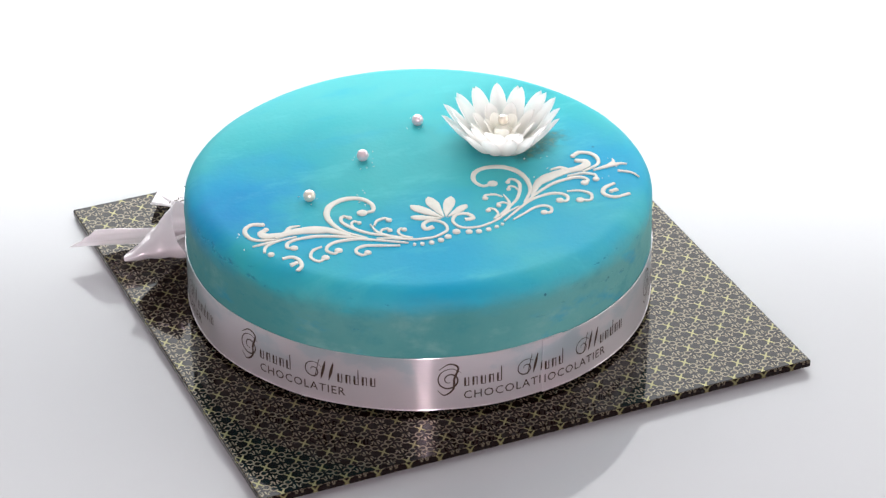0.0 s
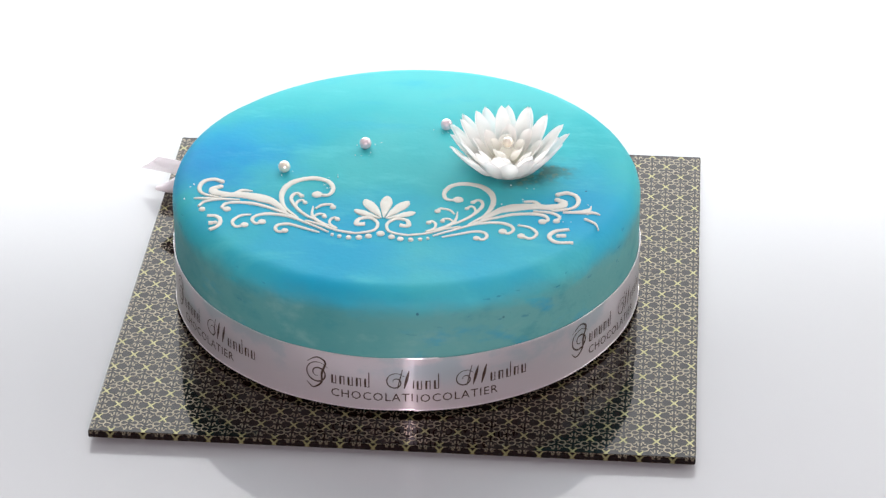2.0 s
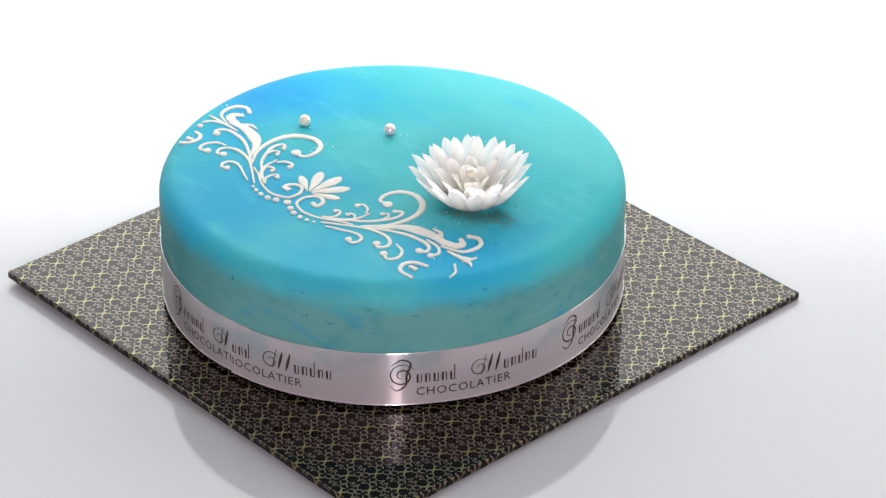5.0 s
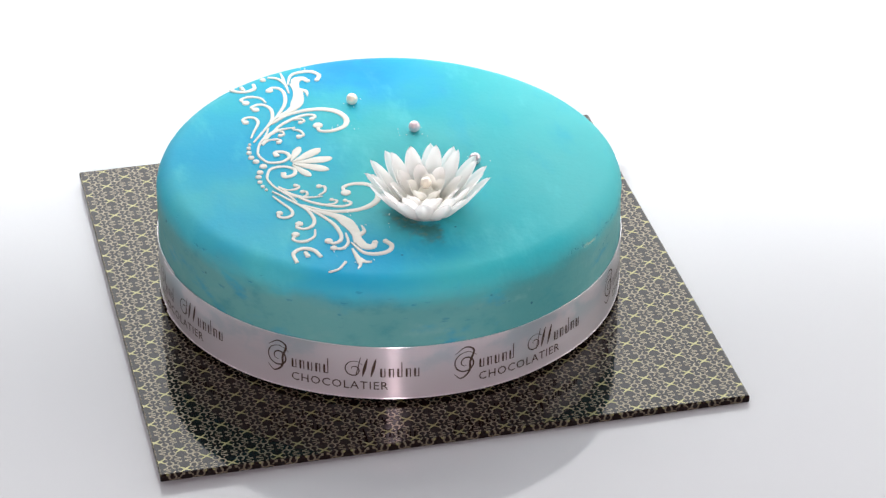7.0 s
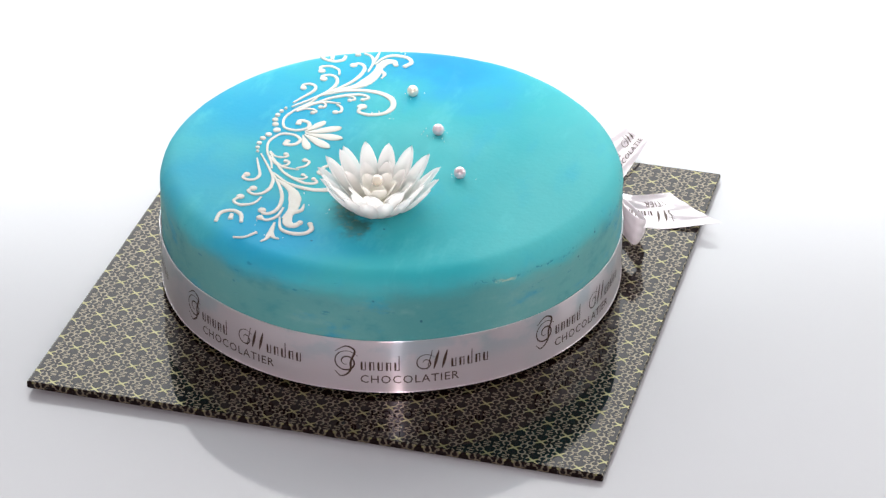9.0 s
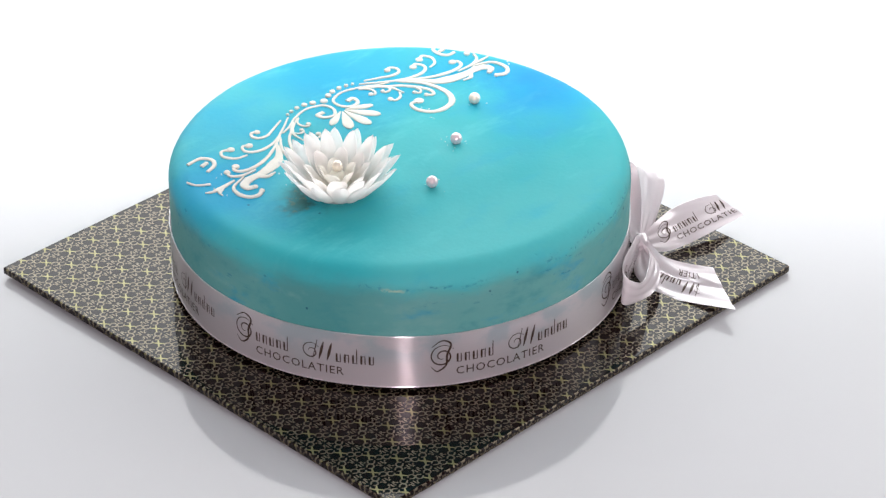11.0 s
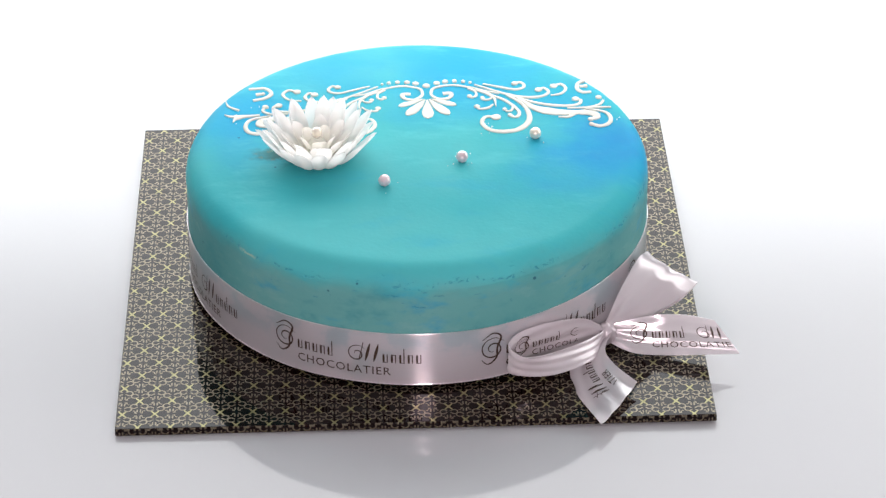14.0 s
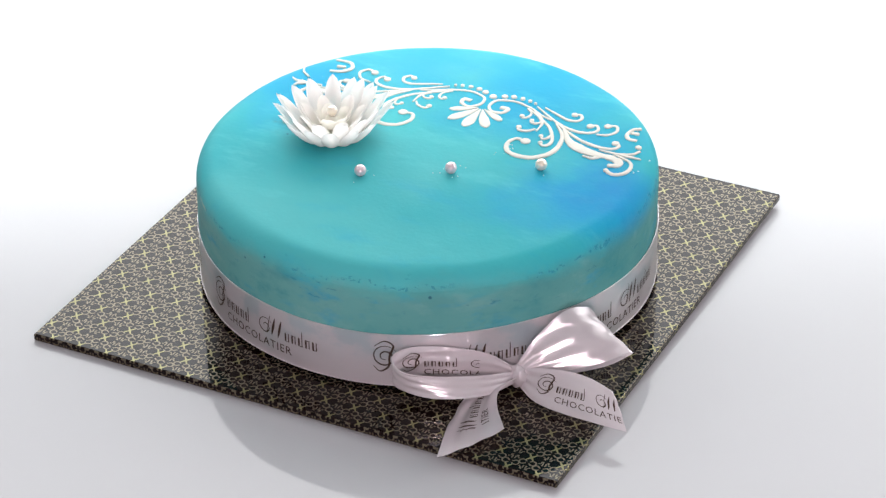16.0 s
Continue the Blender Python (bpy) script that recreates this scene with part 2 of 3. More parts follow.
def studio():
    bm = bmesh.new()
    prof = [(-3.2, FLOOR_Z), (1.9, FLOOR_Z)]
    prof += [(1.9 + 0.6 * math.sin(a), FLOOR_Z + 0.6 - 0.6 * math.cos(a)) for a in np.linspace(0.1, math.pi / 2, 12)] + [(2.5, 2.8)]
    rows = [[(-3, y, z) for y, z in prof], [(3, y, z) for y, z in prof]]
    tagged(part("ground", sheet(rows, -0.02), TABLE), "glossy white studio table top sweeping up behind", "table top", kind="structure")
    for name, x0, x1, y0, y1, z0, z1 in (("wall_west", -3.1, -3.0, -3.2, 2.5, 0, 2.8), ("wall_east", 3.0, 3.1, -3.2, 2.5, 0, 2.8),
                                         ("wall_south", -3.1, 3.1, -3.3, -3.2, 0, 2.8), ("ceiling", -3.1, 3.1, -3.3, 2.6, 2.8, 2.9)):
        bm = bmesh.new()
        bmesh.ops.create_cube(bm, size=1, matrix=Matrix.LocRotScale(((x0 + x1) / 2, (y0 + y1) / 2, (z0 + z1) / 2), None, (x1 - x0, y1 - y0, z1 - z0)))
        tagged(part(name, bm, WALL, smooth=False), "plain white studio " + name.split("_")[0], name.split("_")[0], kind="structure")


studio()

MOVERS = []


def thing(name, local, label, category, group=""):
    """A turning thing: an Empty at its base, in the frame of the turning board."""
    ob = tagged(new(name), label, category, group)
    MOVERS.append((ob, local))
    return ob


# ---- board ----
BOARD_T = 0.0042


def cake_board():
    ob = thing("cake_board", pose(0.0027, -0.0114, 0, 0, 0, 1.55), "square cake board wrapped in glossy brown and gold patterned paper", "cake board")
    bm = bmesh.new()
    bmesh.ops.create_cube(bm, size=1, matrix=Matrix.LocRotScale((0, 0, BOARD_T / 2), None, (0.305, 0.305, BOARD_T)))
    bmesh.ops.bevel(bm, geom=bm.edges[:], offset=0.0009, segments=3, affect="EDGES", profile=0.5)
    part("panel", bm, PAPER, ob, smooth=False)


cake_board()

# ---- cake ----
CX, CY, CR, TOP = -0.0021, -0.0131, 0.1242, 0.0757


def swell(x, y):
    """How far the cake's top bulges, at a point of the board's frame."""
    return 0.0025 * math.exp(-((x + 0.004) ** 2 + (y - 0.024) ** 2) / (2 * 0.034 ** 2))


def fondant_cake():
    ob = thing("cake", pose(CX, CY, BOARD_T), "round cake covered in marbled turquoise fondant", "cake")
    h, r = TOP - BOARD_T, 0.0115
    prof = [(CR - 0.0060, 0), (CR - 0.0035, 0.0018), (CR - 0.0008, 0.0042)] + [(CR, h * k) for k in np.linspace(0.09, (h - r) / h, 16)]
    prof += [(CR - r + r * math.cos(a), h - r + r * math.sin(a)) for a in np.linspace(0.12, math.pi / 2, 9)]
    prof += [((CR - r) * k, h + 0.0003 * (1 - k)) for k in np.linspace(0.96, 0.02, 26)]
    bm = bmesh.new()
    rows = []
    for q, z in prof:
        row = []
        for i in range(220):
            a = 2 * math.pi * i / 220
            p = Vector((q * math.cos(a), q * math.sin(a), z))
            out = p.normalized() if z < h - r else Vector((0, 0, 1))
            d = 0.0005 * noise.noise(p * 22) + 0.00018 * noise.noise(p * 90)
            d += 0.0011 * noise.noise(p * 11 + Vector((3, 1, 0))) * max(0.0, 1 - abs(z - (h - r * 0.6)) / 0.016)
            dip = ((math.degrees(a) - 126 + 180) % 360 - 180) / 34
            up = (swell(p.x + CX, p.y + CY) - 0.0022 * math.exp(-dip * dip) * (q / CR) ** 6) if z > h - r else 0.0
            row.append(p + out * d * (0.35 if z > h - 0.002 else 1.0) + Vector((0, 0, up)))
        rows.append(row)
    v = grid(bm, rows, closed=True)
    bm.faces.new(v[-1])
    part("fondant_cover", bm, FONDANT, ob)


fondant_cake()


# ---- icing scroll on top ----
ICE_O, ICE_V = Vector((-0.00745, -0.0801, TOP)), radians(91.6)


def icing_scroll():
    ob = thing("icing_scroll", Matrix.Translation(ICE_O) @ pose(0, 0, 0, 0, 0, math.degrees(ICE_V) - 90), "cream stencilled royal icing scroll with fan and curls", "icing decoration")

    STRETCHED = ("hook", "hook_bud", "flared_tip", "thin_tip", "free_curl")

    def stroke(side, name, pts, w0, w1, w2, n=None, blob=0.0, high=0.85, drop=False):
        """A raised icing line through points in mm, widths at start, middle and end, a round blob at its end."""
        n = n or len(pts) * 6
        path = spline([(-side * (a + (0.0048 * max(0.0, a - 55) ** 2 if side < 0 and name in STRETCHED else 0.0)), b, 0) for a, b in pts], n)
        bm, rows = bmesh.new(), []
        for i, c in enumerate(path):
            f = i / n
            tan = (path[min(i + 1, n)] - path[max(i - 1, 0)]).normalized()
            nor = Vector((-tan.y, tan.x, 0))
            w = (w0 + (w1 - w0) * min(1, f / 0.4) ** 0.8) if f < 0.4 else (w1 + (w2 - w1) * ((f - 0.4) / 0.6))
            if drop:
                w = w1 * (0.08 + 0.92 * f / 0.72) if f < 0.72 else w1 * math.sqrt(max(0.004, 1 - ((f - 0.72) / 0.28) ** 2))
            w = w * (1 + 0.10 * noise.noise(c * 0.35 + Vector((side, 0, 3)))) / 2
            hh = high * (0.85 + 0.25 * noise.noise(c * 0.2))
            rows.append([(c + nor * w * a + Vector((0, 0, hh * b))) * 0.001 for a, b in ((-1.06, -0.25), (-1, 0.72), (-0.84, 0.98), (0, 1), (0.84, 0.98), (1, 0.72), (1.06, -0.25))])
        v = grid(bm, rows)
        bm.faces.new(v[0]), bm.faces.new(v[-1])
        if blob:
            lump(bm, path[-1], blob, high)
        laid(bm)
        part(name, bm, ICING, ob)

    def laid(bm):
        """Sets the icing on the bulging top."""
        turn = ICE_V - math.pi / 2
        for v in bm.verts:
            v.co.z += swell(ICE_O.x + v.co.x * math.cos(turn) - v.co.y * math.sin(turn), ICE_O.y + v.co.x * math.sin(turn) + v.co.y * math.cos(turn))

    def lump(bm, c, r, high):
        ring = [(1.03, -0.25), (1.0, 0.70), (0.86, 0.98), (0.4, 1.03)]
        rows = [[(c + Vector((r * a * math.cos(k), r * a * math.sin(k), high * b * 1.04))) * 0.001 for k in np.linspace(0, 2 * math.pi, 16, endpoint=False)] for a, b in ring]
        v = grid(bm, rows, closed=True)
        bm.faces.new(v[-1])

    def dot(u, v, r):
        bm = bmesh.new()
        lump(bm, Vector((u, v, 0)), r, 0.95)
        laid(bm)
        part("dot", bm, ICING, ob)

    for s in (1, -1):
        stroke(s, "stem", [(8.9, 9.2), (13.3, 9.0), (12.4, 14.0), (6.9, 15.5), (2.6, 10.6), (3.2, 4.2), (7.0, 1.3), (14.2, -0.2), (24.0, 2.5), (33.0, 7.5), (40.0, 10.2)], 3.0, 1.7, 1.0, 70)
        stroke(s, "spray", [(23.6, 3.6), (33.2, 10.4), (41.4, 16.8), (46.8, 24.3), (49.9, 31.5), (49.2, 36.3), (46.9, 37.4), (44.8, 35.0)], 0.8, 1.9, 1.7, blob=1.3)
        stroke(s, "spray_curl", [(46.8, 24.3), (46.2, 29.1), (43.9, 30.8), (42.2, 28.3)], 1.2, 1.3, 1.3, blob=1.2)
        stroke(s, "low_curl", [(31.5, -0.9), (39.5, 2.6), (47.5, 6.0), (52.7, 5.2), (54.4, 1.6), (52.3, -1.8), (49.2, -0.6)], 0.8, 1.8, 1.6, blob=1.8)
        stroke(s, "long_curl", [(26.8, -0.2), (38.9, 8.0), (49.0, 13.8), (58.9, 15.6), (65.2, 13.6), (67.4, 9.4), (65.0, 5.4), (62.0, 7.2)], 0.8, 2.0, 1.5, blob=2.1)
        stroke(s, "free_curl", [(68.5, 14.1), (74.2, 12.2), (77.2, 6.4), (74.8, 1.4), (70.6, 3.4)], 1.0, 1.7, 1.7, blob=2.1)
        stroke(s, "branch", [(39.9, 8.8), (53.2, 18.0), (65.5, 24.2), (76.4, 26.0), (82.8, 24.4), (84.6, 20.4), (81.8, 18.6)], 0.9, 2.2, 1.7, blob=2.1)
        stroke(s, "arch", [(44.0, 12.5), (52.0, 22.5), (55.2, 33.7), (54.2, 43.5), (48.8, 50.8), (40.1, 53.4), (32.6, 50.6), (29.2, 43.3), (31.2, 36.8), (37.0, 37.0)], 1.0, 3.6, 1.6, 60, blob=2.7)
        stroke(s, "leaf", [(49.5, 15.5), (57.9, 26.6), (65.1, 31.0), (73.1, 33.2), (80.1, 33.6), (87.0, 32.4)], 0.8, 6.8, 3.4)
        stroke(s, "leaf_lobe", [(79.5, 34.2), (76.6, 38.2), (71.0, 38.0)], 4.2, 2.4, 0.8)
        stroke(s, "leaf_curl", [(83.0, 33.5), (90.0, 35.0), (92.0, 39.0), (88.4, 41.4)], 4.0, 5.0, 2.4, blob=1.5)
        stroke(s, "end_curl", [(86.0, 29.6), (96.4, 33.5), (99.4, 39.9), (98.0, 46.2), (93.2, 49.0), (88.4, 46.8)], 0.8, 2.3, 2.4, blob=1.4)
        stroke(s, "sprig", [(27.5, 4.6), (33.0, 9.6), (37.0, 16.0), (37.6, 24.5)], 0.9, 2.4, 0.6)
        stroke(s, "sprig_curl", [(36.2, 22.6), (33.2, 26.4), (28.4, 27.4), (27.2, 24.6)], 0.9, 1.5, 1.5, blob=1.6)
        stroke(s, "sprig_curl", [(36.2, 14.0), (34.2, 17.0), (31.0, 17.0), (30.6, 15.0)], 0.9, 1.3, 1.3, blob=1.3)
        stroke(s, "sprig_curl", [(22.8, 3.8), (26.8, 7.6), (27.2, 12.2), (25.0, 14.4), (23.6, 12.8)], 0.9, 1.4, 1.3, blob=1.4)
        stroke(s, "tip_curl", [(76.5, 28.6), (87.4, 28.4), (94.4, 25.4), (97.0, 20.6)] if s > 0 else [(76.5, 28.6), (85.4, 28.0), (90.4, 24.0), (89.0, 19.8)], 0.9, 1.7, 1.4, blob=0.0 if s > 0 else 1.8)
        stroke(s, "hook", [(91.0, 11.2), (86.2, 11.0), (83.6, 7.0), (84.4, 1.0), (88.0, -2.2)] if s > 0 else [(90.0, 12.0), (84.6, 9.4), (82.4, 4.0), (85.4, -1.2), (92.0, -1.0)], 1.8, 2.4, 1.8)
        stroke(s, "hook_bud", [(89.3, 4.0), (86.0, 4.6)] if s > 0 else [(89.0, 5.6), (86.0, 5.0)], 2.2, 2.6, 1.6, 6, blob=1.2)
        stroke(s, "petal", [(0.6 + 0.5, 15.8), (4.8, 22.5), (11.6, 33.2)], 0.6, 6.0, 4.2, 22, drop=True)
        stroke(s, "petal", [(1.9, 15.2), (7.5, 18.2), (15.9, 22.6)], 0.6, 4.6, 3.2, 22, drop=True)
        for u, v, r in ((24.5, -2.9, 0.85), (20.7, -4.1, 1.15), (15.9, -4.8, 1.4), (10.6, -4.5, 1.65), (5.9, -2.8, 1.8)):
            dot(s * u, v, r)
    stroke(1, "leaf_tip", [(88.5, 28.8), (100.6, 28.4)], 1.0, 1.8, 0.7, 8)
    dot(-94.6, 17.4, 1.7)
    stroke(-1, "flared_tip", [(87.0, 28.8), (94.0, 29.8), (97.4, 30.6)], 1.0, 2.4, 4.6, 8)
    stroke(-1, "flared_tip", [(94.6, 30.6), (97.0, 32.6), (97.6, 35.8)], 2.4, 2.0, 0.5, 8)
    stroke(-1, "flared_tip", [(95.4, 29.8), (98.6, 29.6), (101.0, 27.6)], 2.6, 2.0, 0.5, 8)
    stroke(-1, "thin_tip", [(95.5, 23.0), (99.6, 18.4), (100.8, 12.6)], 1.4, 1.2, 0.4, 10)
    stroke(1, "petal", [(0.0, 16.0), (0.0, 25.0), (0.0, 37.3)], 0.7, 6.4, 5.0, 22, drop=True)
    dot(0, 0, 2.1)


icing_scroll()


# ---- sugar flower and pearls ----
def ball(r, seg=32):
    bm = bmesh.new()
    bmesh.ops.create_uvsphere(bm, u_segments=seg, v_segments=seg // 2, radius=r)
    return bm


def sugar_flower():
    ob = thing("sugar_flower", pose(0.0507, -0.0038, TOP + swell(0.0507, -0.0038) - 0.0005), "white sugar paste water lily with pearl centre", "sugar flower")

    def ring(count, prof, width, start, lift=0.0, jitter=1.0):
        for i in range(count):
            a = start + 2 * math.pi * i / count + random.uniform(-0.05, 0.05) * jitter
            k, tilt = random.uniform(0.94, 1.05), random.uniform(-0.0012, 0.0012) * jitter
            path = spline([(r * k, 0, z) for r, z in prof], 16)
            rows = []
            for j, c in enumerate(path):
                f = j / 16
                w = width * (0.42 + 0.58 * math.sin(min(1, f / 0.55) * math.pi / 2)) if f < 0.55 else width * max(0.0, 1 - ((f - 0.55) / 0.45) ** 2.0) ** 0.72 + 0.06
                row = []
                for s in np.linspace(-1, 1, 7):
                    cup = 0.20 * w * s * s
                    row.append(Vector((c.x - cup * 0.6, s * w / 2, c.z + cup * 0.8 + tilt * s * 400 * 0.001 * f)) * 0.001)
                rows.append(row)
            bm = sheet(rows, 0.0005)
            bm.transform(Matrix.Translation((0, 0, lift)) @ Matrix.Rotation(a, 4, "Z"))
            part("petal", bm, PASTE, ob)

    ring(16, [(7, 0.5), (15.0, 0.8), (21.5, 6.0), (27.0, 12.5), (32.0, 19.5)], 9.6, 0.1)
    ring(13, [(5, 1.4), (13.0, 2.0), (19.0, 7.5), (24.0, 14.5), (28.5, 21.5)], 9.2, 0.32, jitter=1.6)
    ring(8, [(4, 2.6), (9.0, 3.6), (13.0, 7.5), (16.0, 12.0), (18.5, 16.0)], 8.6, 0.0, jitter=3)
    ring(5, [(2.5, 4.0), (5.5, 5.6), (7.6, 9.0), (9.0, 12.0), (10.5, 14.5)], 8.0, 0.4, jitter=3)
    bm = bmesh.new()
    rows = [[(r * math.cos(k) * 0.001, r * math.sin(k) * 0.001, z * 0.001) for k in np.linspace(0, 2 * math.pi, 24, endpoint=False)] for r, z in ((14.0, 0), (15.0, 0.7), (13.0, 1.6), (7, 5), (5, 8.5), (2.5, 12.4))]
    v = grid(bm, rows, closed=True)
    bm.faces.new(v[-1])
    part("base", bm, PASTE, ob)
    bm = ball(0.0029)
    bm.transform(Matrix.Translation((0, 0, 0.0150)))
    part("centre_pearl", bm, PEARL_CREAM, ob, "cream pearl in the flower's centre")


sugar_flower()

for px, py, mat, tone in ((-0.0662, -0.0215, PEARL_CREAM, "cream"), (-0.0264, 0.0055, PEARL_PINK, "pink"), (0.0146, 0.0300, PEARL_PINK, "pink")):
    pearl = part("sugar_pearl", ball(0.0032), mat)
    tagged(pearl, "small pearly " + tone + " sugar ball on the cake top", "sugar pearl", "pearls on the cake")
    MOVERS.append((pearl, pose(px, py, TOP + swell(px, py) + 0.0030)))


def sugar_grains():
    """Loose grains of sugar beside the pearls, the flower and the scroll."""
    bm = bmesh.new()
    for cx, cy, r, n in ((-0.0264, 0.0056, 0.008, 9), (0.0133, 0.0304, 0.007, 4), (-0.0659, -0.0214, 0.006, 3), (-0.040, -0.030, 0.006, 9), (0.056, -0.034, 0.012, 8), (0.09, -0.05, 0.01, 8), (-0.108, -0.05, 0.010, 6)):
        for _ in range(n):
            a, q = random.uniform(0, 6.28), r * random.uniform(0.55, 1.2)
            m = Matrix.LocRotScale((cx + q * math.cos(a), cy + q * math.sin(a), 0.0003 + swell(cx + q * math.cos(a), cy + q * math.sin(a))), Euler((a, q * 900, 0)), (1, random.uniform(0.6, 1.8), 0.7))
            bmesh.ops.create_icosphere(bm, subdivisions=1, radius=random.uniform(0.00018, 0.00045), matrix=m)
    ob = tagged(part("sugar_grains", bm, PASTE, smooth=False), "loose white sugar grains scattered on the cake top", "sugar grains", kind="stuff")
    MOVERS.append((ob, pose(0, 0, TOP)))


sugar_grains()

# ---- ribbon with bow ----
BAND_LOW, BAND_HIGH = 0.0072, 0.0380


def on_band(s, z, off=0.0):
    """A point of the ribbon: azimuth s in degrees round the cake, height z above the ground."""
    a, r = radians(s), CR + 0.0006 + off
    return Vector((r * math.cos(a), r * math.sin(a), z - BOARD_T))


def satin_ribbon():
    ob = thing("satin_ribbon", pose(CX, CY, BOARD_T), "white satin ribbon with brown print tied in a bow", "ribbon")
    MMD = math.degrees(0.001 / (CR + 0.0006))

    def lift(s):
        """The ribbon's end lies over its beginning."""
        return 0.0009 * max(0.0, 1 - (s + 81.6) / 50)

    def ripple(s):
        """The band's small rise and fall; it is drawn up beside the knot."""
        return 0.0006 * noise.noise(Vector((math.cos(radians(s)) * 3, math.sin(radians(s)) * 3, 0.9))) + 0.0020 * math.exp(-((s - 142) / 22) ** 2)

    def band(name, a0, a1, rise):
        rows = []
        for s in np.linspace(a0, a1, max(3, int((a1 - a0) / 2))):
            wob = ripple(s)
            rows.append([on_band(s, z + wob, rise(s)) for z in (BAND_HIGH, BAND_HIGH - 0.0012, 0.5 * (BAND_LOW + BAND_HIGH), BAND_LOW + 0.0012, BAND_LOW)])
        return part(name, sheet(rows, 0.00035), SATIN, ob)

    main = band("band", -81.6, 284, lift)

    for name, a0, a1, off in (("edge_trim", -81.6, 284, 0.0),):
        for z in (BAND_LOW, BAND_HIGH):
            rows = []
            for s in np.linspace(a0, a1, 900):
                wob = ripple(s)
                r = 0.00032 * (1 + 0.45 * math.sin(s * 7.0))
                out = Vector((math.cos(radians(s)), math.sin(radians(s)), 0))
                rows.append([on_band(s, z + wob, lift(s)) + out * r * math.cos(k) + Vector((0, 0, r * math.sin(k))) for k in np.linspace(0, 6.283, 6, endpoint=False)])
            bm = bmesh.new()
            grid(bm, rows, closed=True)
            part(name, bm, SATIN, main)

    def bent(bm, wrap):
        for v in bm.verts:
            v.co = wrap(v.co.x, v.co.y, v.co.z)

    def word_mesh(text, size):
        cu = bpy.data.curves.new("word", "FONT")
        cu.body, cu.size, cu.align_x, cu.resolution_u, cu.extrude = text, size, "LEFT", 2, 0.00001
        cu.space_character = 1.12
        tmp = bpy.data.objects.new("word", cu)
        me = bpy.data.meshes.new_from_object(tmp)
        bm = bmesh.new()
        bm.from_mesh(me)
        bpy.data.objects.remove(tmp), bpy.data.meshes.remove(me)
        return bm

    def inked(bm, pts, w0, w1, n=26):
        path = spline([(a, b, 0) for a, b in pts], n)
        rows = []
        for i, c in enumerate(path):
            t = (path[min(i + 1, n)] - path[max(i - 1, 0)]).normalized()
            w = (w0 + (w1 - w0) * math.sin(math.pi * i / n)) / 2
            nor = Vector((-t.y, t.x, 0))
            rows.append([(c + nor * w) * 0.001, (c - nor * w) * 0.001])
        grid(bm, rows)

    def marks():
        """Plain swashes and bars, the size of the printed mark, from x = 0 in mm."""
        bm = bmesh.new()

        def swirl(x, y, r, turns, w):
            pts = [(x + r * (1 - 0.8 * i / 14) * math.cos(i / 14 * turns * 6.28 + 0.6), y + r * (1 - 0.8 * i / 14) * math.sin(i / 14 * turns * 6.28 + 0.6)) for i in range(15)]
            inked(bm, pts, 0.25, w, 60)

        swirl(6.6, 8.4, 7.2, 1.7, 0.9)
        inked(bm, [(1.0, 14.5), (6.5, 18.0), (11.0, 15.5), (9.0, 9.0), (8.5, 3.0), (4.0, -0.5), (0.5, 2.5)], 0.3, 1.2, 40)
        swirl(47.0, 8.0, 5.6, 1.4, 0.7)
        for x, tall, wide in ((48.0, 11.5, 0.5), (51.4, 11.0, 1.6), (55.8, 11.0, 1.6)):
            inked(bm, [(x, 4), (x + 2.6, 4 + tall)], 0.4, wide, 6)
        for first, letters, tall in ((14.5, 5, 4), (61.0, 5, 2)):
            for n in range(letters):
                x, top = first + 4.3 * n, 13.0 if n == tall else 9.2
                inked(bm, [(x, 4), (x, 9.2)], 0.9, 1.15, 2)
                inked(bm, [(x + 1.9, 4), (x + 1.9, top)], 0.5, 0.6, 2)
                inked(bm, [(x, 4.2 + 4.6 * (n % 2)), (x + 1.9, 4.2 + 4.6 * (n % 2))], 0.35, 0.45, 2)
        return bm

    def printed(wrap, parent, keep=lambda x: True):
        for name, bm, dx, dy in (("printed_mark", marks(), 0.0, 0.0), ("printed_word", word_mesh("CHOCOLATIER", 0.0068), 0.0135, -0.0036)):
            for v in bm.verts:
                v.co.x, v.co.y = v.co.x + dx, v.co.y + dy
            drop = [f for f in bm.faces if not keep(f.calc_center_median().x * 1000)]
            bmesh.ops.delete(bm, geom=drop, context="FACES")
            bmesh.ops.subdivide_edges(bm, edges=[e for e in bm.edges if e.calc_length() > 0.004], cuts=2)
            bent(bm, wrap)
            tagged(part(name, bm, INK, parent, smooth=False), kind="stuff")

    for start in (201.4, 252.5, -41.0, 4.0, 54.0, 105.0, 152.5):
        keep = (lambda x: x < 57.0) if start == 252.5 else (lambda x: True)
        printed(lambda x, y, z, s=start: on_band(s + x * 1000 * MMD, 0.0163 + y, lift(s + x * 1000 * MMD) + 0.0002 + z), main, keep)
    printed(lambda x, y, z: on_band(-91.4 + x * 1000 * MMD, 0.0163 + y, lift(-91.4 + x * 1000 * MMD) + 0.0002 + z), main, lambda x: x * MMD > 10.4)

    # bow: knot, two loops, two tails, in the ribbon's frame
    def at(x, y, z):
        return Vector((x / 1000 - CX, y / 1000 - CY, z / 1000 - BOARD_T))

    KNOT = at(-101.0, 74.0, 12.5)

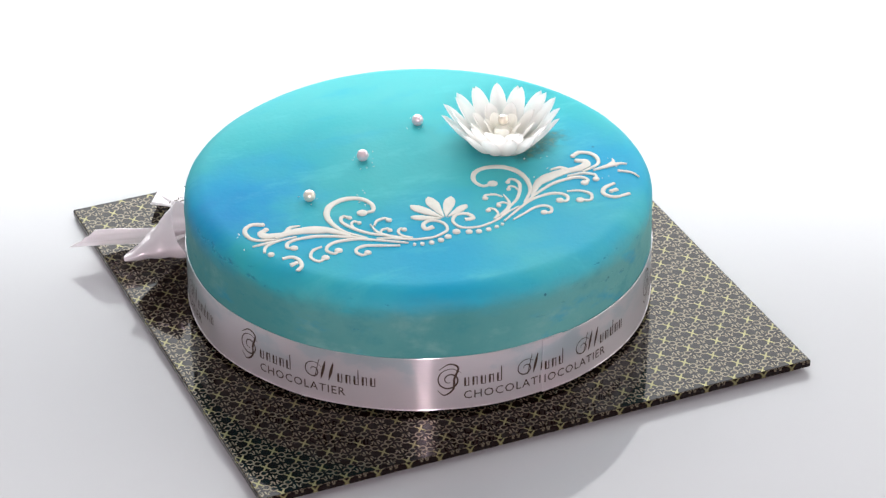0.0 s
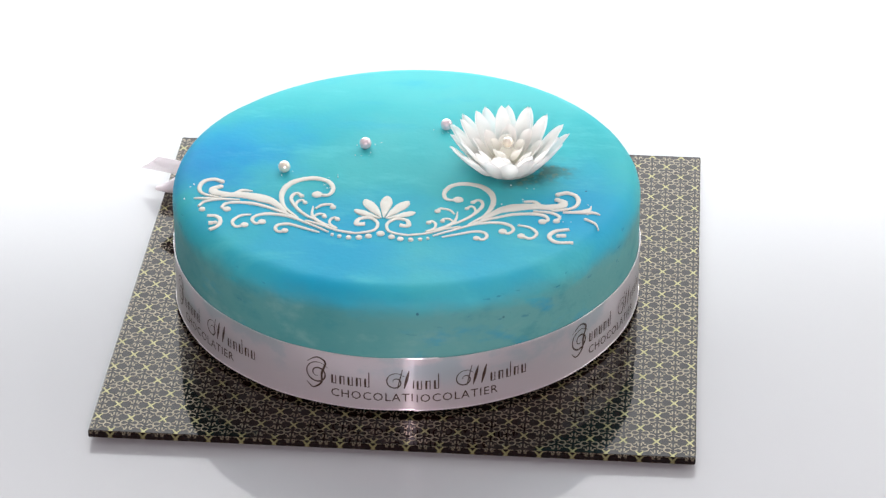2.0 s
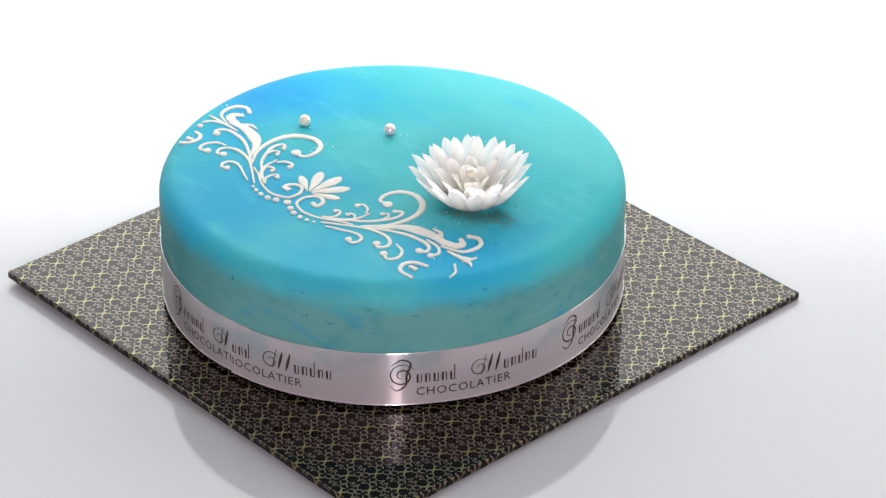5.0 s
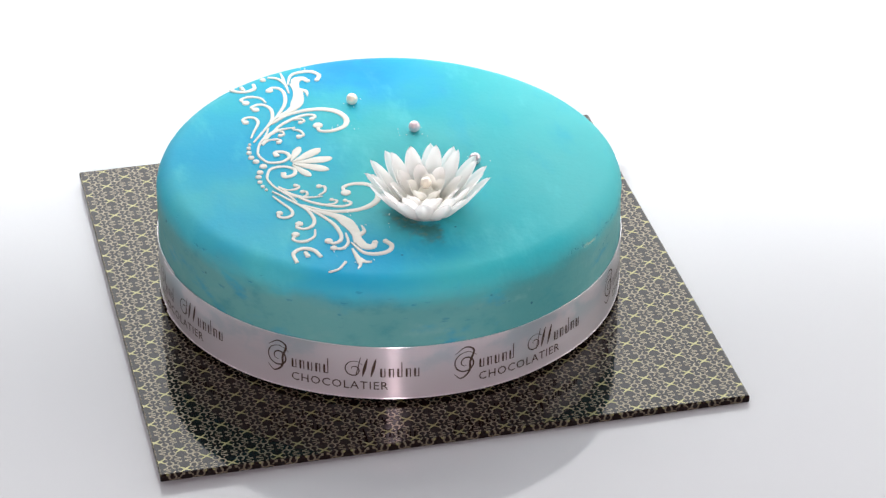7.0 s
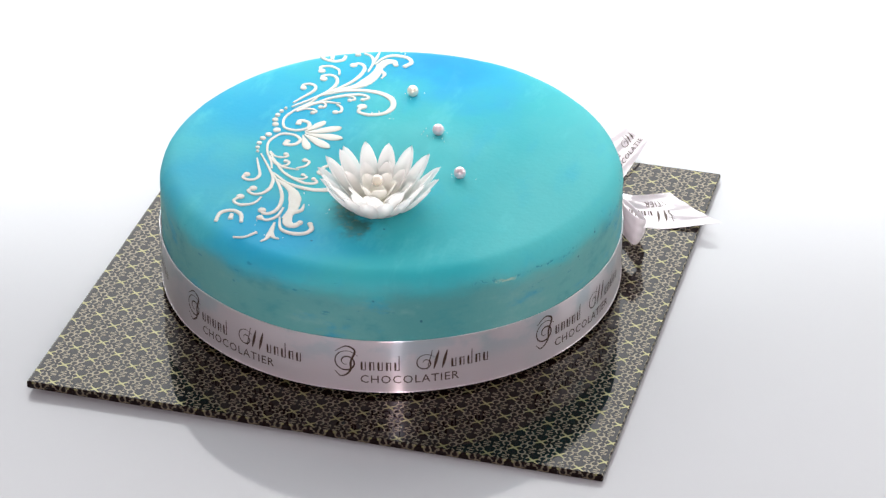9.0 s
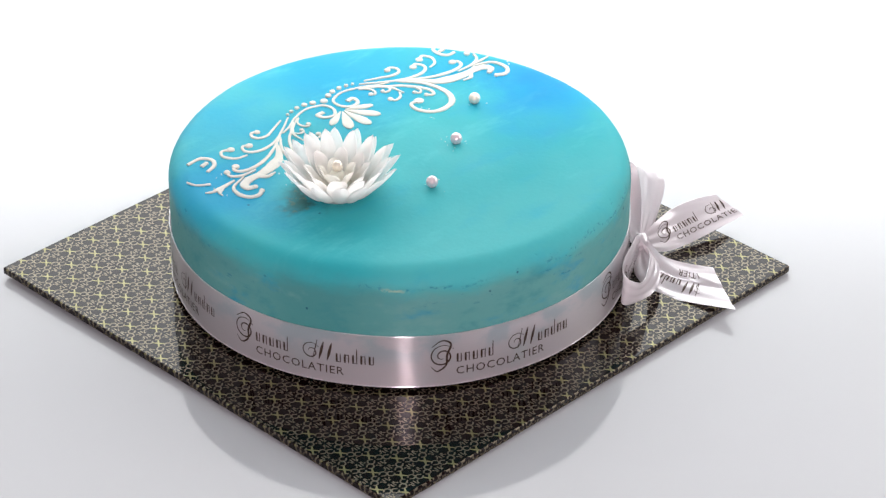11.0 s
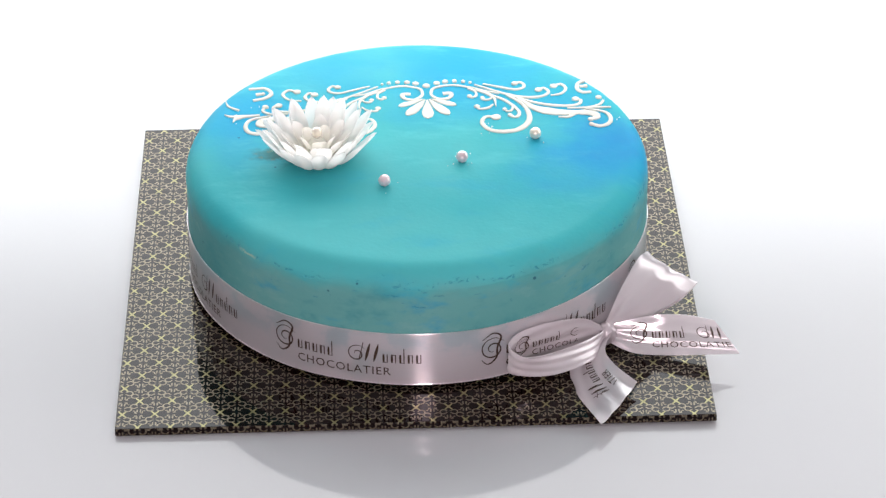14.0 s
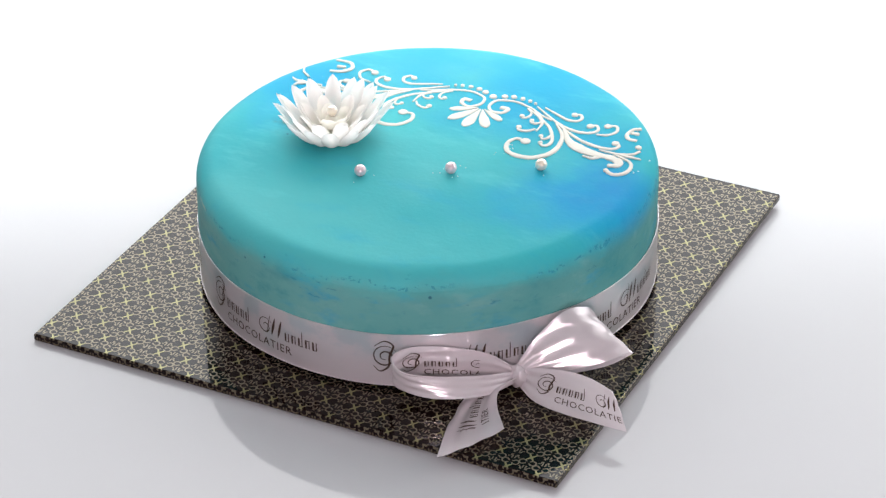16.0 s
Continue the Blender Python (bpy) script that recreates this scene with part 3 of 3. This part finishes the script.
    def strip(name, centre, across, n=36, m=8, curl=0.0, slant=0.0):
        """A ribbon strip along centre points, each with its vector across (half the width). Returns a map from its print to space."""
        c, a = spline(centre, n), spline(across, n)

        def spot(i, s, off=0.0):
            k = min(int(i), n - 1)
            f = i - k
            t = (c[k + 1] - c[k]).normalized()
            cc, aa = c[k].lerp(c[k + 1], f), a[k].lerp(a[k + 1], f)
            nor = t.cross(aa).normalized()
            return cc + aa * s + t * (slant * s * (i / n) ** 5) + nor * (curl * (s * s - 0.4) + 0.0003 * math.sin(9 * s + i * 0.2) + off)

        ob_strip = part(name, sheet([[spot(i, s) for s in np.linspace(-1, 1, m)] for i in range(n + 1)], 0.0003), SATIN, ob)
        run = [0.0]
        for p, q in zip(c, c[1:]):
            run.append(run[-1] + (q - p).length)

        def wrap(start, way, up, off):
            def place(x, y, z):
                return spot(float(np.interp(start + way * x * 0.84, run, range(n + 1))), up * (y - 0.0063) * 0.84 / 0.0137, off + z)
            return place

        return ob_strip, wrap, run[-1]

    def loop(tip_a, tip_b, rise, sag, cone):
        """A loop from the knot to a fold between two tips and back; cone flattens it towards the second tip."""
        mid, w = (tip_a + tip_b) / 2, (tip_a - tip_b) / 2
        d = mid - KNOT
        nor = d.cross(w).normalized()
        nor = nor if nor.z > 0 else -nor
        stops = ((0.0, 0.15, 0.20), (0.35, 0.8, 0.60), (0.75, 1.0, 0.95), (0.97, 0.55, 1.0), (1.03, 0.0, 1.0), (0.97, -0.55, 1.0), (0.75, -1.0, 0.95), (0.35, -0.6, 0.60), (0.0, -0.15, 0.20))
        pts, ws = [], []
        for along, high, wide in stops:
            off = nor * (high * (rise if high > 0 else sag))
            pts.append(KNOT + d * along + off)
            ws.append(w * wide + off * cone)
        return strip("bow_loop", pts, ws, 64, 18, 0.0006)

    loop(at(-122.0, 35.0, 33.5), at(-149.5, 43.8, 22.6), 0.011, 0.007, 0.75)

    def by_band(az, r, z):
        return Vector((r * math.cos(radians(az)), r * math.sin(radians(az)), z - BOARD_T))

    def leaning(az, out, up):
        return Vector((out * math.cos(radians(az)), out * math.sin(radians(az)), up))

    # the open loop: back half along the band, a fold, front half gathered towards the knot
    left, wrap, _ = strip("bow_loop", [KNOT, by_band(132, 0.1290, 0.0195), by_band(122, 0.1280, 0.0235), by_band(114, 0.1290, 0.0240), by_band(110.5, 0.1330, 0.0225),
                                       by_band(113, 0.1380, 0.0195), by_band(120, 0.1400, 0.0170), by_band(130, 0.1385, 0.0150), KNOT],
                          [leaning(138, 0, 0.0030), leaning(132, 0, 0.0080), leaning(122, 0, 0.0100), leaning(114, 0, 0.0095), leaning(110, 0.001, 0.0085),
                           leaning(113, 0.0015, 0.0066), leaning(120, -0.0025, 0.0052), leaning(130, -0.0030, 0.0042), leaning(138, 0, 0.0030)], 72, 16, 0.0004)
    printed(wrap(0.062, -1, 1, -0.0006), left, lambda x: x < 48)
    tail, wrap, _ = strip("bow_tail", [KNOT, at(-114, 76.5, 12.5), at(-130, 77.5, 13.5), at(-146, 80, 15.0), at(-163, 83.5, 16.0)],
                          [Vector((0, -0.001, 0.004)), Vector((0, -0.0045, 0.0075)), Vector((0.001, -0.0065, 0.0085)), Vector((0.003, -0.0065, 0.0082)), Vector((0.0065, -0.0055, 0.0070))], 30, 22, 0.001)
    printed(wrap(0.012, 1, 1, 0.0005), tail, lambda x: x < 60)
    tail, wrap, length = strip("bow_tail", [KNOT, at(-91, 90, 9.5), at(-93.5, 108, 7.4), at(-104.4, 133.0, 8.2)],
                               [Vector((-0.004, 0, 0.002)), Vector((-0.0085, 0.001, 0.004)), Vector((-0.0105, -0.005, 0.0045)), Vector((-0.0100, -0.0172, 0.0010))], 24, 22, 0.0012)
    printed(wrap(length + 0.026, -1, -1, 0.0005), tail, lambda x: x > 48)
    bm = ball(0.0055, 28)
    for v in bm.verts:
        p = v.co
        v.co = Vector((p.x * 0.95, p.y * 0.8, p.z * 1.15)) * (1 + 0.10 * noise.noise(p * 500) + 0.07 * math.sin(p.z * 2600 + p.x * 900))
    bm.transform(Matrix.Translation(KNOT))
    part("knot", bm, SATIN, ob)


satin_ribbon()


# ---- everything on the board turns together ----
def motions():
    steps = [0.5 * i for i in range(33)]
    for ob, local in MOVERS:
        walk(ob, [(t, spin(t) @ local) for t in steps])


motions()
